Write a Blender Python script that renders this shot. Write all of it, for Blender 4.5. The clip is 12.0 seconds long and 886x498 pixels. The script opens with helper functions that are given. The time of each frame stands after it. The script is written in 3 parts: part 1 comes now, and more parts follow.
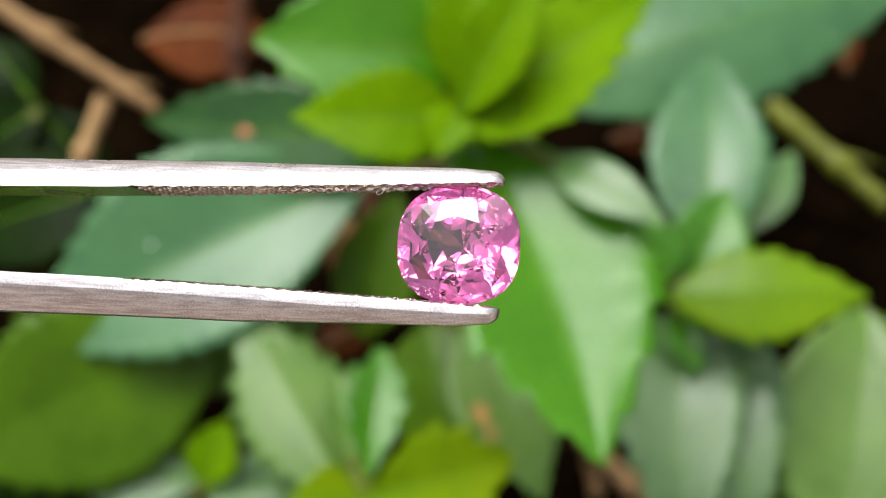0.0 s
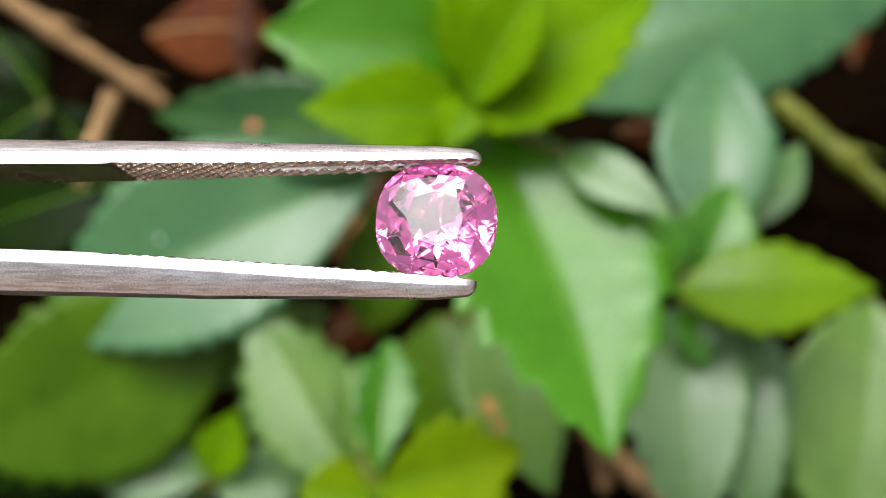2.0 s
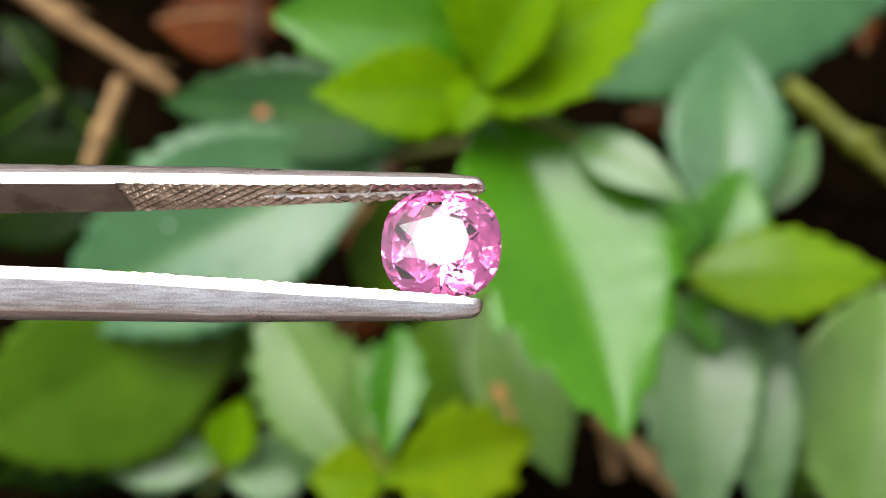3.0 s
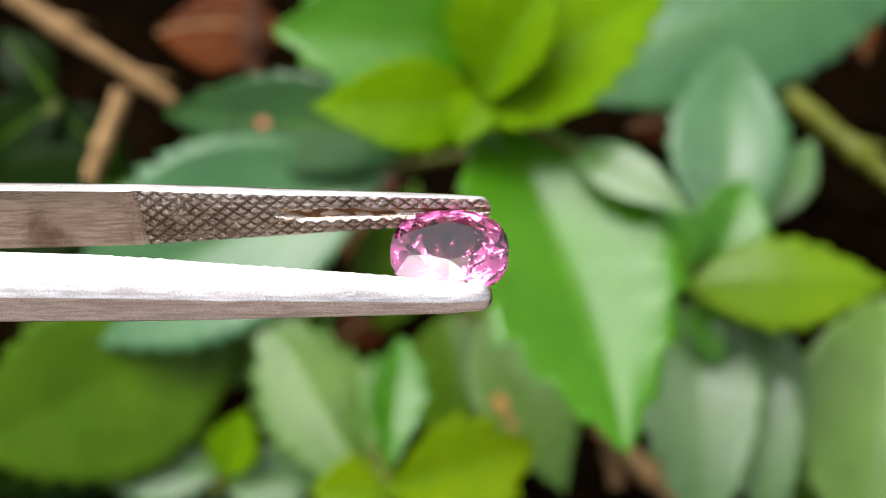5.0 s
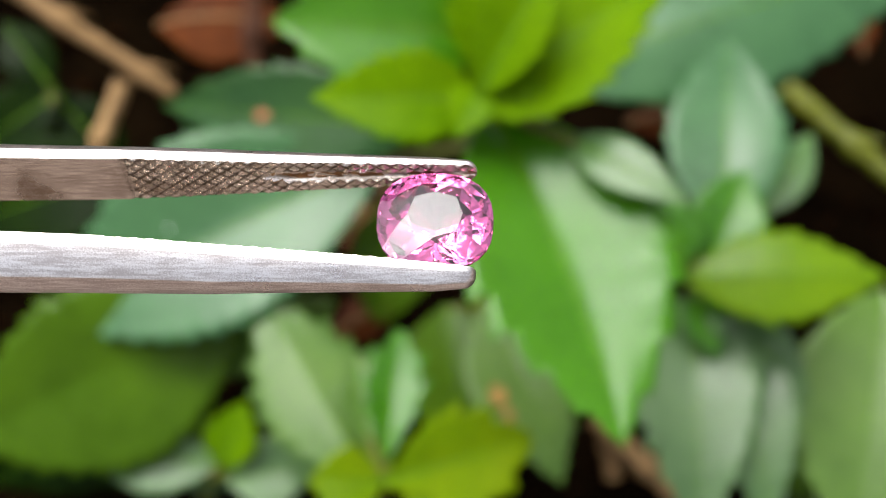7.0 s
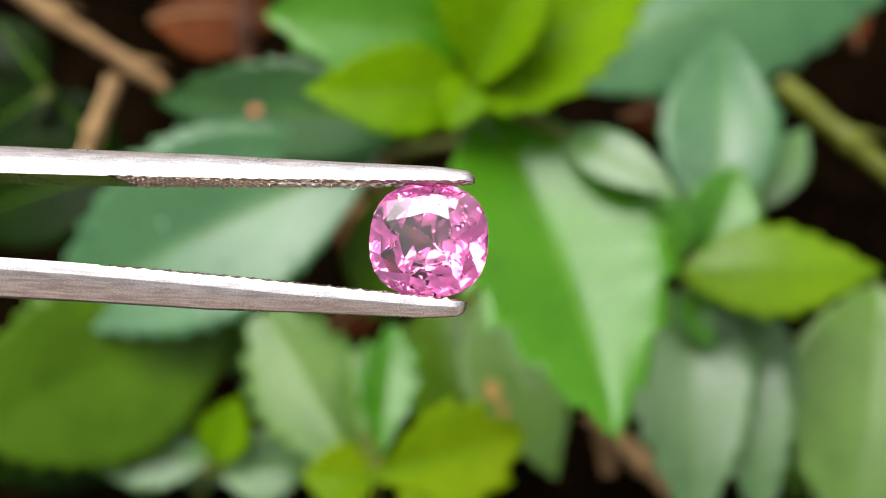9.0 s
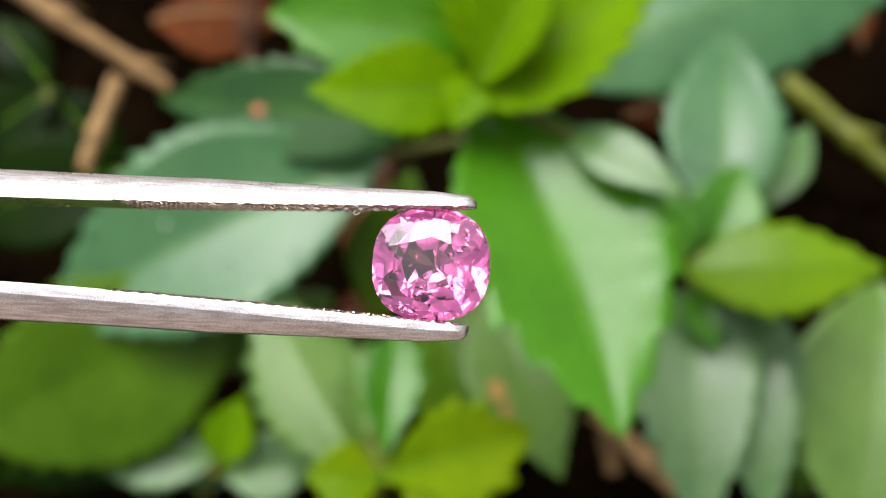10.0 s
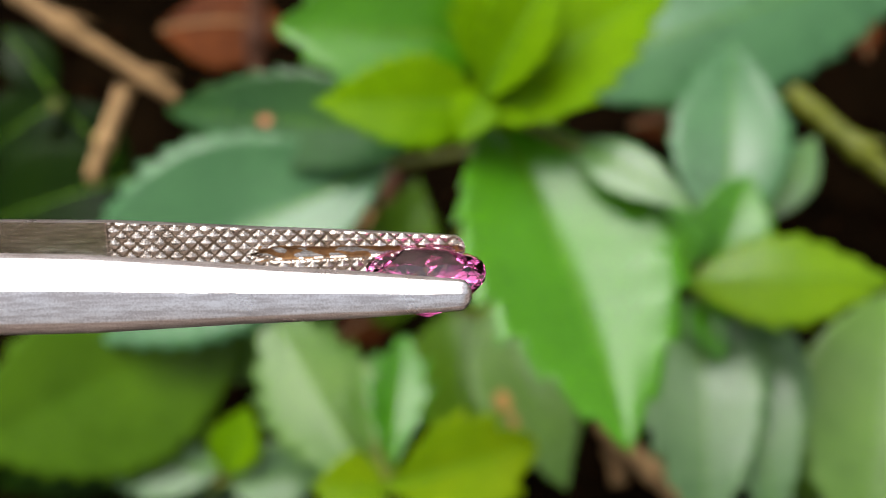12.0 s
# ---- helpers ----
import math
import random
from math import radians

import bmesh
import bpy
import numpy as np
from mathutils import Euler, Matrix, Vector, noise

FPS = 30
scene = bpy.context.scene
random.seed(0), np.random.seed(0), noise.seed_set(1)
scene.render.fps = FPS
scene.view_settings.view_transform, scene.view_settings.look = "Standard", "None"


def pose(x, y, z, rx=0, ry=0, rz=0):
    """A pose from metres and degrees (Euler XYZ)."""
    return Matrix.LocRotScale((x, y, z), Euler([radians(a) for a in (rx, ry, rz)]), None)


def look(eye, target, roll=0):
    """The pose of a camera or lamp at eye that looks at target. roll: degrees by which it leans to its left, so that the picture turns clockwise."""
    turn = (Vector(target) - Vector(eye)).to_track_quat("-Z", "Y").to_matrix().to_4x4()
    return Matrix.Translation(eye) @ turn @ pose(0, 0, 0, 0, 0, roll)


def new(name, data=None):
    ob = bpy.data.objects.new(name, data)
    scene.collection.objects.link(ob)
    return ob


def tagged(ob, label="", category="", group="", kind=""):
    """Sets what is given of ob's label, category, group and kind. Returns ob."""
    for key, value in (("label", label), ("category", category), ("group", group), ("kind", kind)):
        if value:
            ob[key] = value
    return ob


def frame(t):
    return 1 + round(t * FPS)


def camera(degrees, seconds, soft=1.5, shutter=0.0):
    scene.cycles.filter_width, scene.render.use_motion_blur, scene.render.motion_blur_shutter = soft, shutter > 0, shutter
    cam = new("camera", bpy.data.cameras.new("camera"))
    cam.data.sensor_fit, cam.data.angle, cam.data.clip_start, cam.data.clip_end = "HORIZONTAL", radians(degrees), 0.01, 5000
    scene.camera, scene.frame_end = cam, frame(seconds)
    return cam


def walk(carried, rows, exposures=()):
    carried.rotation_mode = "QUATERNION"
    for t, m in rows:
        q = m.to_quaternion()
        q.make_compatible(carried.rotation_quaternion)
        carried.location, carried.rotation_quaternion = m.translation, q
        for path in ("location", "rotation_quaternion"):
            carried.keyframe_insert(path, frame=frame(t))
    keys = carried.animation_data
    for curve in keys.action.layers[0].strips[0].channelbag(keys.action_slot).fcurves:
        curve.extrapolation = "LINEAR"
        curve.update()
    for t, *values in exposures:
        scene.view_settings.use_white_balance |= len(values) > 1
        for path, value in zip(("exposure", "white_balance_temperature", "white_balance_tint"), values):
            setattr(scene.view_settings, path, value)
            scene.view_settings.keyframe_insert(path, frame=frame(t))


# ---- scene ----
# Macro shot: a cut pink gemstone held in steel tweezers over a bed of green plants.
# BED is the frame of the plant bed: x across, y up the slope, z towards the viewer.
cam = camera(40, 12.0, soft=0.9)
cam.data.dof.use_dof = True
cam.data.dof.focus_distance = 0.067
cam.data.dof.aperture_fstop = 34
BED = pose(0, 0, 0.075, 30)
walk(cam, [
    (0.0, pose(0.00000, -0.12000, 0.28285, 30.000, -0.000, 0.000)),
    (0.5, pose(-0.00040, -0.11956, 0.28293, 30.103, 0.090, 0.038)),
    (1.0, pose(-0.00014, -0.11988, 0.28354, 30.109, -0.018, 0.099)),
    (1.5, pose(-0.00032, -0.12007, 0.28262, 29.956, 0.075, 0.028)),
    (2.0, pose(-0.00077, -0.12089, 0.28308, 29.841, 0.208, 0.016)),
    (2.5, pose(-0.00109, -0.12141, 0.28234, 29.640, 0.278, 0.050)),
    (3.0, pose(-0.00177, -0.12164, 0.28172, 29.516, 0.468, 0.048)),
    (5.0, pose(-0.00189, -0.12061, 0.28206, 29.775, 0.562, -0.056)),
    (5.5, pose(-0.00195, -0.12080, 0.28166, 29.684, 0.609, -0.107)),
    (6.0, pose(-0.00197, -0.12036, 0.28229, 29.856, 0.550, 0.009)),
    (6.5, pose(-0.00137, -0.12042, 0.28247, 29.864, 0.383, 0.006)),
    (7.0, pose(-0.00171, -0.12168, 0.28238, 29.588, 0.416, 0.111)),
    (7.2, pose(-0.00165, -0.12170, 0.28230, 29.576, 0.408, 0.094)),
    (8.8, pose(-0.00116, -0.12181, 0.28166, 29.473, 0.350, -0.045)),
    (9.0, pose(-0.00110, -0.12182, 0.28158, 29.461, 0.342, -0.063)),
    (9.5, pose(-0.00097, -0.12154, 0.28188, 29.558, 0.298, -0.045)),
    (10.0, pose(-0.00149, -0.12169, 0.28122, 29.444, 0.516, -0.176)),
    (10.5, pose(-0.00241, -0.12210, 0.28073, 29.295, 0.752, -0.141)),
    (11.0, pose(-0.00204, -0.12166, 0.28185, 29.525, 0.652, -0.143)),
    (11.5, pose(-0.00226, -0.12110, 0.28189, 29.647, 0.715, -0.140)),
    (12.0, pose(-0.00209, -0.12094, 0.28208, 29.706, 0.596, -0.018)),
])

# ---- light ----
world = bpy.data.worlds.new("overcast_sky")
scene.world = world
world.use_nodes = True
wn = world.node_tree.nodes
sky = wn.new("ShaderNodeTexSky")
sky.sky_type = "NISHITA"
sky.sun_disc = False
sky.sun_elevation = radians(70)
sky.sun_rotation = radians(-40)
sky.air_density, sky.dust_density, sky.ozone_density = 0.8, 8.0, 0.6
cloud = wn.new("ShaderNodeHueSaturation")  # thin even cloud pales the blue
cloud.inputs["Saturation"].default_value = 0.38
world.node_tree.links.new(sky.outputs[0], cloud.inputs["Color"])
world.node_tree.links.new(cloud.outputs[0], wn["Background"].inputs[0])
wn["Background"].inputs[1].default_value = 0.33
sun = new("sun", bpy.data.lights.new("sun", "SUN"))
sun.data.energy = 2.7
sun.data.angle = radians(52)
sun.data.color = (0.98, 0.985, 1.0)
SUN_FROM = Vector((-0.32, 0.25, 0.91))
sun.matrix_world = look(SUN_FROM * 3, (0, 0, 0))
scene.view_settings.exposure = -0.18


# ---- materials ----
def shader(name):
    m = bpy.data.materials.new(name)
    m.use_nodes = True
    return m, m.node_tree.nodes, m.node_tree.links, m.node_tree.nodes["Principled BSDF"]


def noise_of(nodes, links, scale, detail=4.0, coords="Object", rough=0.55, stretch=None):
    tc = nodes.new("ShaderNodeTexCoord")
    out = tc.outputs[coords]
    if stretch:
        mp = nodes.new("ShaderNodeMapping")
        mp.inputs["Scale"].default_value = stretch
        links.new(out, mp.inputs["Vector"])
        out = mp.outputs[0]
    n = nodes.new("ShaderNodeTexNoise")
    n.inputs["Scale"].default_value = scale
    n.inputs["Detail"].default_value = detail
    n.inputs["Roughness"].default_value = rough
    links.new(out, n.inputs["Vector"])
    return n.outputs[0]


def ramp_of(nodes, links, value, *stops):
    r = nodes.new("ShaderNodeValToRGB")
    r.color_ramp.elements[0].position, r.color_ramp.elements[0].color = stops[0][0], (*stops[0][1], 1)
    r.color_ramp.elements[1].position, r.color_ramp.elements[1].color = stops[-1][0], (*stops[-1][1], 1)
    for p, c in stops[1:-1]:
        r.color_ramp.elements.new(p).color = (*c, 1)
    links.new(value, r.inputs[0])
    return r.outputs[0]


def mixed(nodes, links, fac, a, b, blend="MIX"):
    m = nodes.new("ShaderNodeMix")
    m.data_type, m.blend_type = "RGBA", blend
    for sock, v in ((m.inputs[0], fac), (m.inputs[6], a), (m.inputs[7], b)):
        if isinstance(v, bpy.types.NodeSocket):
            links.new(v, sock)
        else:
            sock.default_value = v if isinstance(v, (int, float)) else (*v, 1)
    return m.outputs[2]


def bumped(nodes, links, height, bsdf, strength, distance):
    b = nodes.new("ShaderNodeBump")
    b.inputs["Strength"].default_value = strength
    b.inputs["Distance"].default_value = distance
    links.new(height, b.inputs["Height"])
    links.new(b.outputs[0], bsdf.inputs["Normal"])


def leaf_material(name, young, old, vein, gloss, light_through):
    """Leaf: two greens mottled together, pale side veins from the leaf's own length and width, translucent, glossy."""
    m, n, l, p = shader(name)
    blotch = noise_of(n, l, 60, 3)
    fine = noise_of(n, l, 420, 3)
    base = ramp_of(n, l, blotch, (0.3, old), (0.7, young))
    uv = n.new("ShaderNodeUVMap")
    sep = n.new("ShaderNodeSeparateXYZ")
    l.new(uv.outputs[0], sep.inputs[0])

    def math_of(op, a, b=0.0):
        k = n.new("ShaderNodeMath")
        k.operation = op
        for s, v in zip(k.inputs, (a, b)):
            if isinstance(v, bpy.types.NodeSocket):
                l.new(v, s)
            else:
                s.default_value = v
        return k.outputs[0]

    side = math_of("ABSOLUTE", sep.outputs[1])
    slant = math_of("SUBTRACT", sep.outputs[0], math_of("MULTIPLY", side, 0.22))
    wave = math_of("ABSOLUTE", math_of("SINE", math_of("MULTIPLY", slant, 9 * math.pi)))
    line = math_of("LESS_THAN", wave, 0.13)
    rib = math_of("LESS_THAN", side, 0.02)
    veins = math_of("MULTIPLY", math_of("MAXIMUM", math_of("MULTIPLY", line, 0.3), rib), 0.4)
    col = mixed(n, l, veins, base, vein)
    col = mixed(n, l, 0.25, col, ramp_of(n, l, fine, (0.3, (0.55, 0.55, 0.5)), (0.7, (1.25, 1.25, 1.2))), "MULTIPLY")
    l.new(col, p.inputs["Base Color"])
    p.inputs["IOR"].default_value = 1.5
    p.inputs["Specular IOR Level"].default_value = gloss
    rgh = ramp_of(n, l, blotch, (0.3, (0.24,) * 3), (0.7, (0.34,) * 3))
    l.new(rgh, p.inputs["Roughness"])
    bumped(n, l, math_of("ADD", math_of("MULTIPLY", wave, 0.2), fine), p, 0.12, 0.0006)
    tr = n.new("ShaderNodeBsdfTranslucent")
    warm = mixed(n, l, 1.0, col, (1.25, 1.15, 0.35), "MULTIPLY")
    l.new(warm, tr.inputs[0])
    ms = n.new("ShaderNodeMixShader")
    ms.inputs[0].default_value = light_through
    l.new(p.outputs[0], ms.inputs[1])
    l.new(tr.outputs[0], ms.inputs[2])
    l.new(ms.outputs[0], n["Material Output"].inputs[0])
    return m


LEAF_YOUNG = leaf_material("young_leaf", (0.120, 0.236, 0.0008), (0.082, 0.186, 0.0008), (0.12, 0.22, 0.001), 0.03, 0.35)
LEAF_FRESH = leaf_material("fresh_leaf", (0.130, 0.240, 0.002), (0.092, 0.190, 0.002), (0.14, 0.25, 0.010), 0.16, 0.35)
LEAF_LIME = leaf_material("lime_leaf", (0.155, 0.240, 0.002), (0.095, 0.185, 0.002), (0.22, 0.31, 0.008), 0.04, 0.35)
LEAF_GREEN = leaf_material("mature_leaf", (0.050, 0.190, 0.004), (0.036, 0.145, 0.004), (0.075, 0.21, 0.012), 0.45, 0.3)
LEAF_SHEEN = leaf_material("glossy_leaf", (0.056, 0.200, 0.002), (0.044, 0.165, 0.002), (0.085, 0.22, 0.010), 0.37, 0.3)
LEAF_SILK = leaf_material("silky_leaf", (0.090, 0.170, 0.032), (0.060, 0.130, 0.022), (0.12, 0.20, 0.06), 0.27, 0.2)
LEAF_DEEP = leaf_material("deep_green_leaf", (0.024, 0.078, 0.014), (0.015, 0.056, 0.012), (0.045, 0.12, 0.03), 0.35, 0.2)
LEAF_BLUE = leaf_material("blue_green_leaf", (0.050, 0.140, 0.048), (0.036, 0.108, 0.038), (0.07, 0.16, 0.065), 0.42, 0.2)
LEAF_DULL = leaf_material("dull_leaf", (0.088, 0.170, 0.026), (0.064, 0.130, 0.022), (0.075, 0.14, 0.03), 0.32, 0.2)
LEAF_PALE = leaf_material("pale_leaf", (0.085, 0.165, 0.055), (0.060, 0.128, 0.042), (0.15, 0.21, 0.09), 0.34, 0.2)
# Near-black green: the shade on the rear leaves is part of their colour.
LEAF_SHADE = leaf_material("shaded_leaf", (0.006, 0.017, 0.0006), (0.003, 0.010, 0.0006), (0.016, 0.032, 0.003), 0.04, 0.2)
LEAF_OLIVE = leaf_material("olive_leaf", (0.058, 0.126, 0.003), (0.038, 0.088, 0.003), (0.06, 0.12, 0.008), 0.12, 0.25)


def plain(name, dark, light, scale, rough, metal=0.0, bump=0.3, depth=0.001, stretch=None, gloss=0.3):
    m, n, l, p = shader(name)
    a = noise_of(n, l, scale, 6, stretch=stretch)
    b = noise_of(n, l, scale * 7, 3, stretch=stretch)
    col = ramp_of(n, l, a, (0.28, dark), (0.72, light))
    col = mixed(n, l, 0.5, col, ramp_of(n, l, b, (0.25, (0.5, 0.5, 0.5)), (0.75, (1.3, 1.3, 1.3))), "MULTIPLY")
    l.new(col, p.inputs["Base Color"])
    p.inputs["Roughness"].default_value = rough
    p.inputs["Metallic"].default_value = metal
    p.inputs["Specular IOR Level"].default_value = gloss
    bumped(n, l, b, p, bump, depth)
    return m


# Deep shade beneath the plants is put into this soil colour.
SOIL = plain("shaded_soil", (0.001, 0.0007, 0.0004), (0.005, 0.0028, 0.0012), 45, 0.9, bump=0.8, depth=0.004, gloss=0.0)
DRY_STEM = plain("dry_stem", (0.12, 0.064, 0.020), (0.27, 0.165, 0.068), 30, 0.7, stretch=(1, 1, 1))
DEAD_LEAF = plain("dead_leaf", (0.024, 0.005, 0.0005), (0.098, 0.024, 0.0016), 50, 0.7, gloss=0.1)
BROWN_STEM = plain("brown_stem", (0.026, 0.008, 0.002), (0.075, 0.024, 0.006), 60, 0.75)
# Pale colour for the unseen ground that the tweezers reflect.
BOUNCE_GROUND = plain("bounce_ground", (0.095, 0.075, 0.064), (0.20, 0.158, 0.136), 6, 0.9, gloss=0.1)
GREEN_STEM = plain("green_stem", (0.05, 0.064, 0.002), (0.10, 0.112, 0.004), 80, 0.5)
PALE_RIB = plain("leaf_rib", (0.05, 0.13, 0.004), (0.085, 0.18, 0.008), 120, 0.6, gloss=0.08)
# Crumb brown is darkened too, for the same undergrowth shade.
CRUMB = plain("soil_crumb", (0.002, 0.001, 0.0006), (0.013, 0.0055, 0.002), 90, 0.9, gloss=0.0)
DROPLET = plain("pale_fleck", (0.55, 0.58, 0.55), (0.75, 0.78, 0.75), 400, 0.3)
YELLOWED = plain("yellowed_patch", (0.20, 0.10, 0.02), (0.38, 0.21, 0.05), 300, 0.6)
SPOT = plain("leaf_spot", (0.30, 0.09, 0.04), (0.45, 0.17, 0.09), 400, 0.6)


def steel(name, low, high, rough, grain, dirt):
    """Brushed steel: streaks along x, a little tarnish in patches."""
    m, n, l, p = shader(name)
    streak = noise_of(n, l, 5000, 4, stretch=(0.10, 1, 1))
    speck = noise_of(n, l, 11000, 2)
    patch = noise_of(n, l, 260, 5)
    grit = n.new("ShaderNodeMath")
    grit.operation = "MULTIPLY_ADD"
    l.new(speck, grit.inputs[0])
    grit.inputs[1].default_value = 0.7
    l.new(streak, grit.inputs[2])
    col = ramp_of(n, l, grit.outputs[0], (0.70, low), (1.0, high))
    stain = ramp_of(n, l, patch, (0.52, (0, 0, 0)), (0.68, (dirt,) * 3))
    col = mixed(n, l, stain, col, (0.16, 0.085, 0.035))
    if dirt > 0.3:  # hollows between the teeth turn darker brown, by pointiness
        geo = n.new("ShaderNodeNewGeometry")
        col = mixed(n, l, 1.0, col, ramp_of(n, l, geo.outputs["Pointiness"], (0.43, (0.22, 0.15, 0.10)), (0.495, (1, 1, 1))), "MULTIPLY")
    l.new(col, p.inputs["Base Color"])
    p.inputs["Metallic"].default_value = 1.0
    r = ramp_of(n, l, patch, (0.3, (rough * 0.85,) * 3), (0.7, (rough * 1.2,) * 3))
    l.new(r, p.inputs["Roughness"])
    k = n.new("ShaderNodeMath")
    k.operation = "ADD"
    l.new(streak, k.inputs[0])
    l.new(speck, k.inputs[1])
    bumped(n, l, k.outputs[0], p, grain, 0.00006)
    return m


STEEL_OUT = steel("brushed_steel", (0.62, 0.56, 0.54), (0.97, 0.93, 0.915), 0.30, 0.22, 0.04)
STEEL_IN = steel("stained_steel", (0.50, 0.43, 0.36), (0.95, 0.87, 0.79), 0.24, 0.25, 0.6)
RUST = plain("rust", (0.05, 0.022, 0.009), (0.40, 0.19, 0.06), 900, 0.75, bump=0.5, depth=0.0001)
VALLEY_BROWN = plain("valley_brown", (0.045, 0.033, 0.022), (0.17, 0.115, 0.07), 1500, 0.55, metal=0.3, bump=0.4, depth=0.00005)
FIBRE = plain("lint", (0.6, 0.6, 0.58), (0.8, 0.8, 0.78), 500, 0.7)

GEM, gn, gl, gp = shader("pink_gem")
gp.inputs["Base Color"].default_value = (0.73, 0.13, 0.37, 1)
gp.inputs["Transmission Weight"].default_value = 1.0
gp.inputs["Roughness"].default_value = 0.0
gp.inputs["IOR"].default_value = 1.76


# ---- mesh helpers ----
def part(name, bm, material, parent=None, label=""):
    me = bpy.data.meshes.new(name)
    bm.to_mesh(me)
    bm.free()
    for mat in material if isinstance(material, (list, tuple)) else [material]:
        me.materials.append(mat)
    ob = new(name, me)
    if parent:
        ob.parent = parent
    return tagged(ob, label)


def tube(points, radii, sides=8):
    """A closed tapered tube along points."""
    bm = bmesh.new()
    rings = []
    for i, (c, r) in enumerate(zip(points, radii)):
        c = Vector(c)
        d = (Vector(points[min(i + 1, len(points) - 1)]) - Vector(points[max(i - 1, 0)])).normalized()
        u = d.orthogonal().normalized() if i == 0 else (u - d * u.dot(d)).normalized()
        v = d.cross(u)
        rings.append([bm.verts.new(c + r * (u * math.cos(a) + v * math.sin(a)))
                      for a in (2 * math.pi * k / sides for k in range(sides))])
    for a, b in zip(rings, rings[1:]):
        for k in range(sides):
            bm.faces.new((a[k], a[(k + 1) % sides], b[(k + 1) % sides], b[k])).smooth = True
    bm.faces.new(rings[0][::-1])
    bm.faces.new(rings[-1])
    return bm


def bezier(a, b, c, n):
    a, b, c = Vector(a), Vector(b), Vector(c)
    return [(1 - t) ** 2 * a + 2 * t * (1 - t) * b + t * t * c for t in (i / n for i in range(n + 1))]


# ---- ground ----
def ground():
    """One sheet to the horizon, fine and lumpy under the plants."""
    bm = bmesh.new()
    radii = [0] + [0.012 * k for k in range(1, 30)] + [0.4, 0.5, 0.7, 1, 2, 5, 15, 60, 300, 2000]
    rings, n = [], 72
    for r in radii:
        ring = []
        for k in range(n if r else 1):
            a = 2 * math.pi * k / n
            x, y = r * math.cos(a), 0.06 + r * math.sin(a)
            h = (0.010 * noise.noise((x * 22, y * 22, 0)) + 0.004 * noise.noise((x * 90, y * 90, 3))) if r < 0.6 else 0
            ring.append(bm.verts.new((x, y, h)))
        rings.append(ring)
    for k in range(n):
        bm.faces.new((rings[0][0], rings[1][k], rings[1][(k + 1) % n])).smooth = True
    for a, b in zip(rings[1:], rings[2:]):
        for k in range(n):
            bm.faces.new((a[k], b[k], b[(k + 1) % n], a[(k + 1) % n])).smooth = True
    for f in bm.faces:
        c = f.calc_center_median()
        if c.y < -0.16 or (c.xy - Vector((0, 0.06))).length > 0.55:  # pale ground out of view, added to brighten the steel's reflections
            f.material_index = 1
    ob = part("ground", bm, [SOIL, BOUNCE_GROUND])
    tagged(ob, "soil under low green plants, coloured dark for the deep shade", "ground", kind="structure")


ground()


# ---- plants ----
def leaf_mesh(length, width, fold, bend, teeth, seed, peak, jag=0.15, sweep=0.0):
    """A leaf blade on the x axis from 0 to length, with face +z: toothed margin, V-fold at the rib, arched, with a real thickness."""
    bm = bmesh.new()
    uvl = bm.loops.layers.uv.new("UVMap")
    rows, half, thick = 60, 6, 0.00028
    rnd = random.Random(seed)
    tilt, tone = rnd.uniform(0, 9), rnd.uniform(0, 9)
    grid, info = [], {}
    for i in range(rows + 1):
        s = i / rows
        k = s ** (math.log(0.5) / math.log(peak))
        w = 0.5 * width * max(math.sin(math.pi * k), 0) ** 1.05 + 0.0006 * (1 - s)
        line = []
        for j in range(-half, half + 1):
            v = j / half
            saw = (s * teeth) % 1.0
            bite = jag * (0.65 + 0.7 * abs(noise.noise((int(s * teeth) * 1.7 + (3 if j > 0 else 0), tilt, 2))) * 2)
            edge = abs(v) ** 5 * bite * (saw - 0.4) * (1 if 0.12 < s < 0.97 else 0)
            y = v * w * (1 + edge) + sweep * length * 4 * s * (1 - s)
            x = s * length + abs(v) * edge * width * 0.3
            wob = noise.noise((s * 3 + tilt, v * 1.3, tone)) * 0.035 * width
            z = abs(v * w) * math.tan(radians(fold)) + bend * length * (4 * s * (1 - s) - 1.2 * s * s) + wob * abs(v)
            z += 0.0012 * width * abs(math.sin(math.pi * 9 * (s - 0.11 * abs(v)))) * min(1, 3 * abs(v)) - 0.0015 * width * (1 - min(1, 6 * abs(v)))
            vt = bm.verts.new((x, y, z))
            info[vt] = (s, v)
            line.append(vt)
        grid.append(line)
    under = []
    for line in grid:
        row = []
        for vt in line:
            nv = bm.verts.new(vt.co - Vector((0, 0, thick)))
            info[nv] = info[vt]
            row.append(nv)
        under.append(row)
    m = 2 * half
    for i in range(rows):
        for j in range(m):
            bm.faces.new((grid[i][j], grid[i + 1][j], grid[i + 1][j + 1], grid[i][j + 1]))
            bm.faces.new((under[i][j + 1], under[i + 1][j + 1], under[i + 1][j], under[i][j]))
        bm.faces.new((grid[i][0], under[i][0], under[i + 1][0], grid[i + 1][0]))
        bm.faces.new((grid[i][m], grid[i + 1][m], under[i + 1][m], under[i][m]))
    for f in bm.faces:
        f.smooth = True
        for lp in f.loops:
            lp[uvl].uv = info[lp.vert]
    rib = [tuple((grid[i][half].co.x, grid[i][half].co.y, grid[i][half].co.z - 0.0001)) for i in range(0, rows + 1, 3)]
    return bm, rib


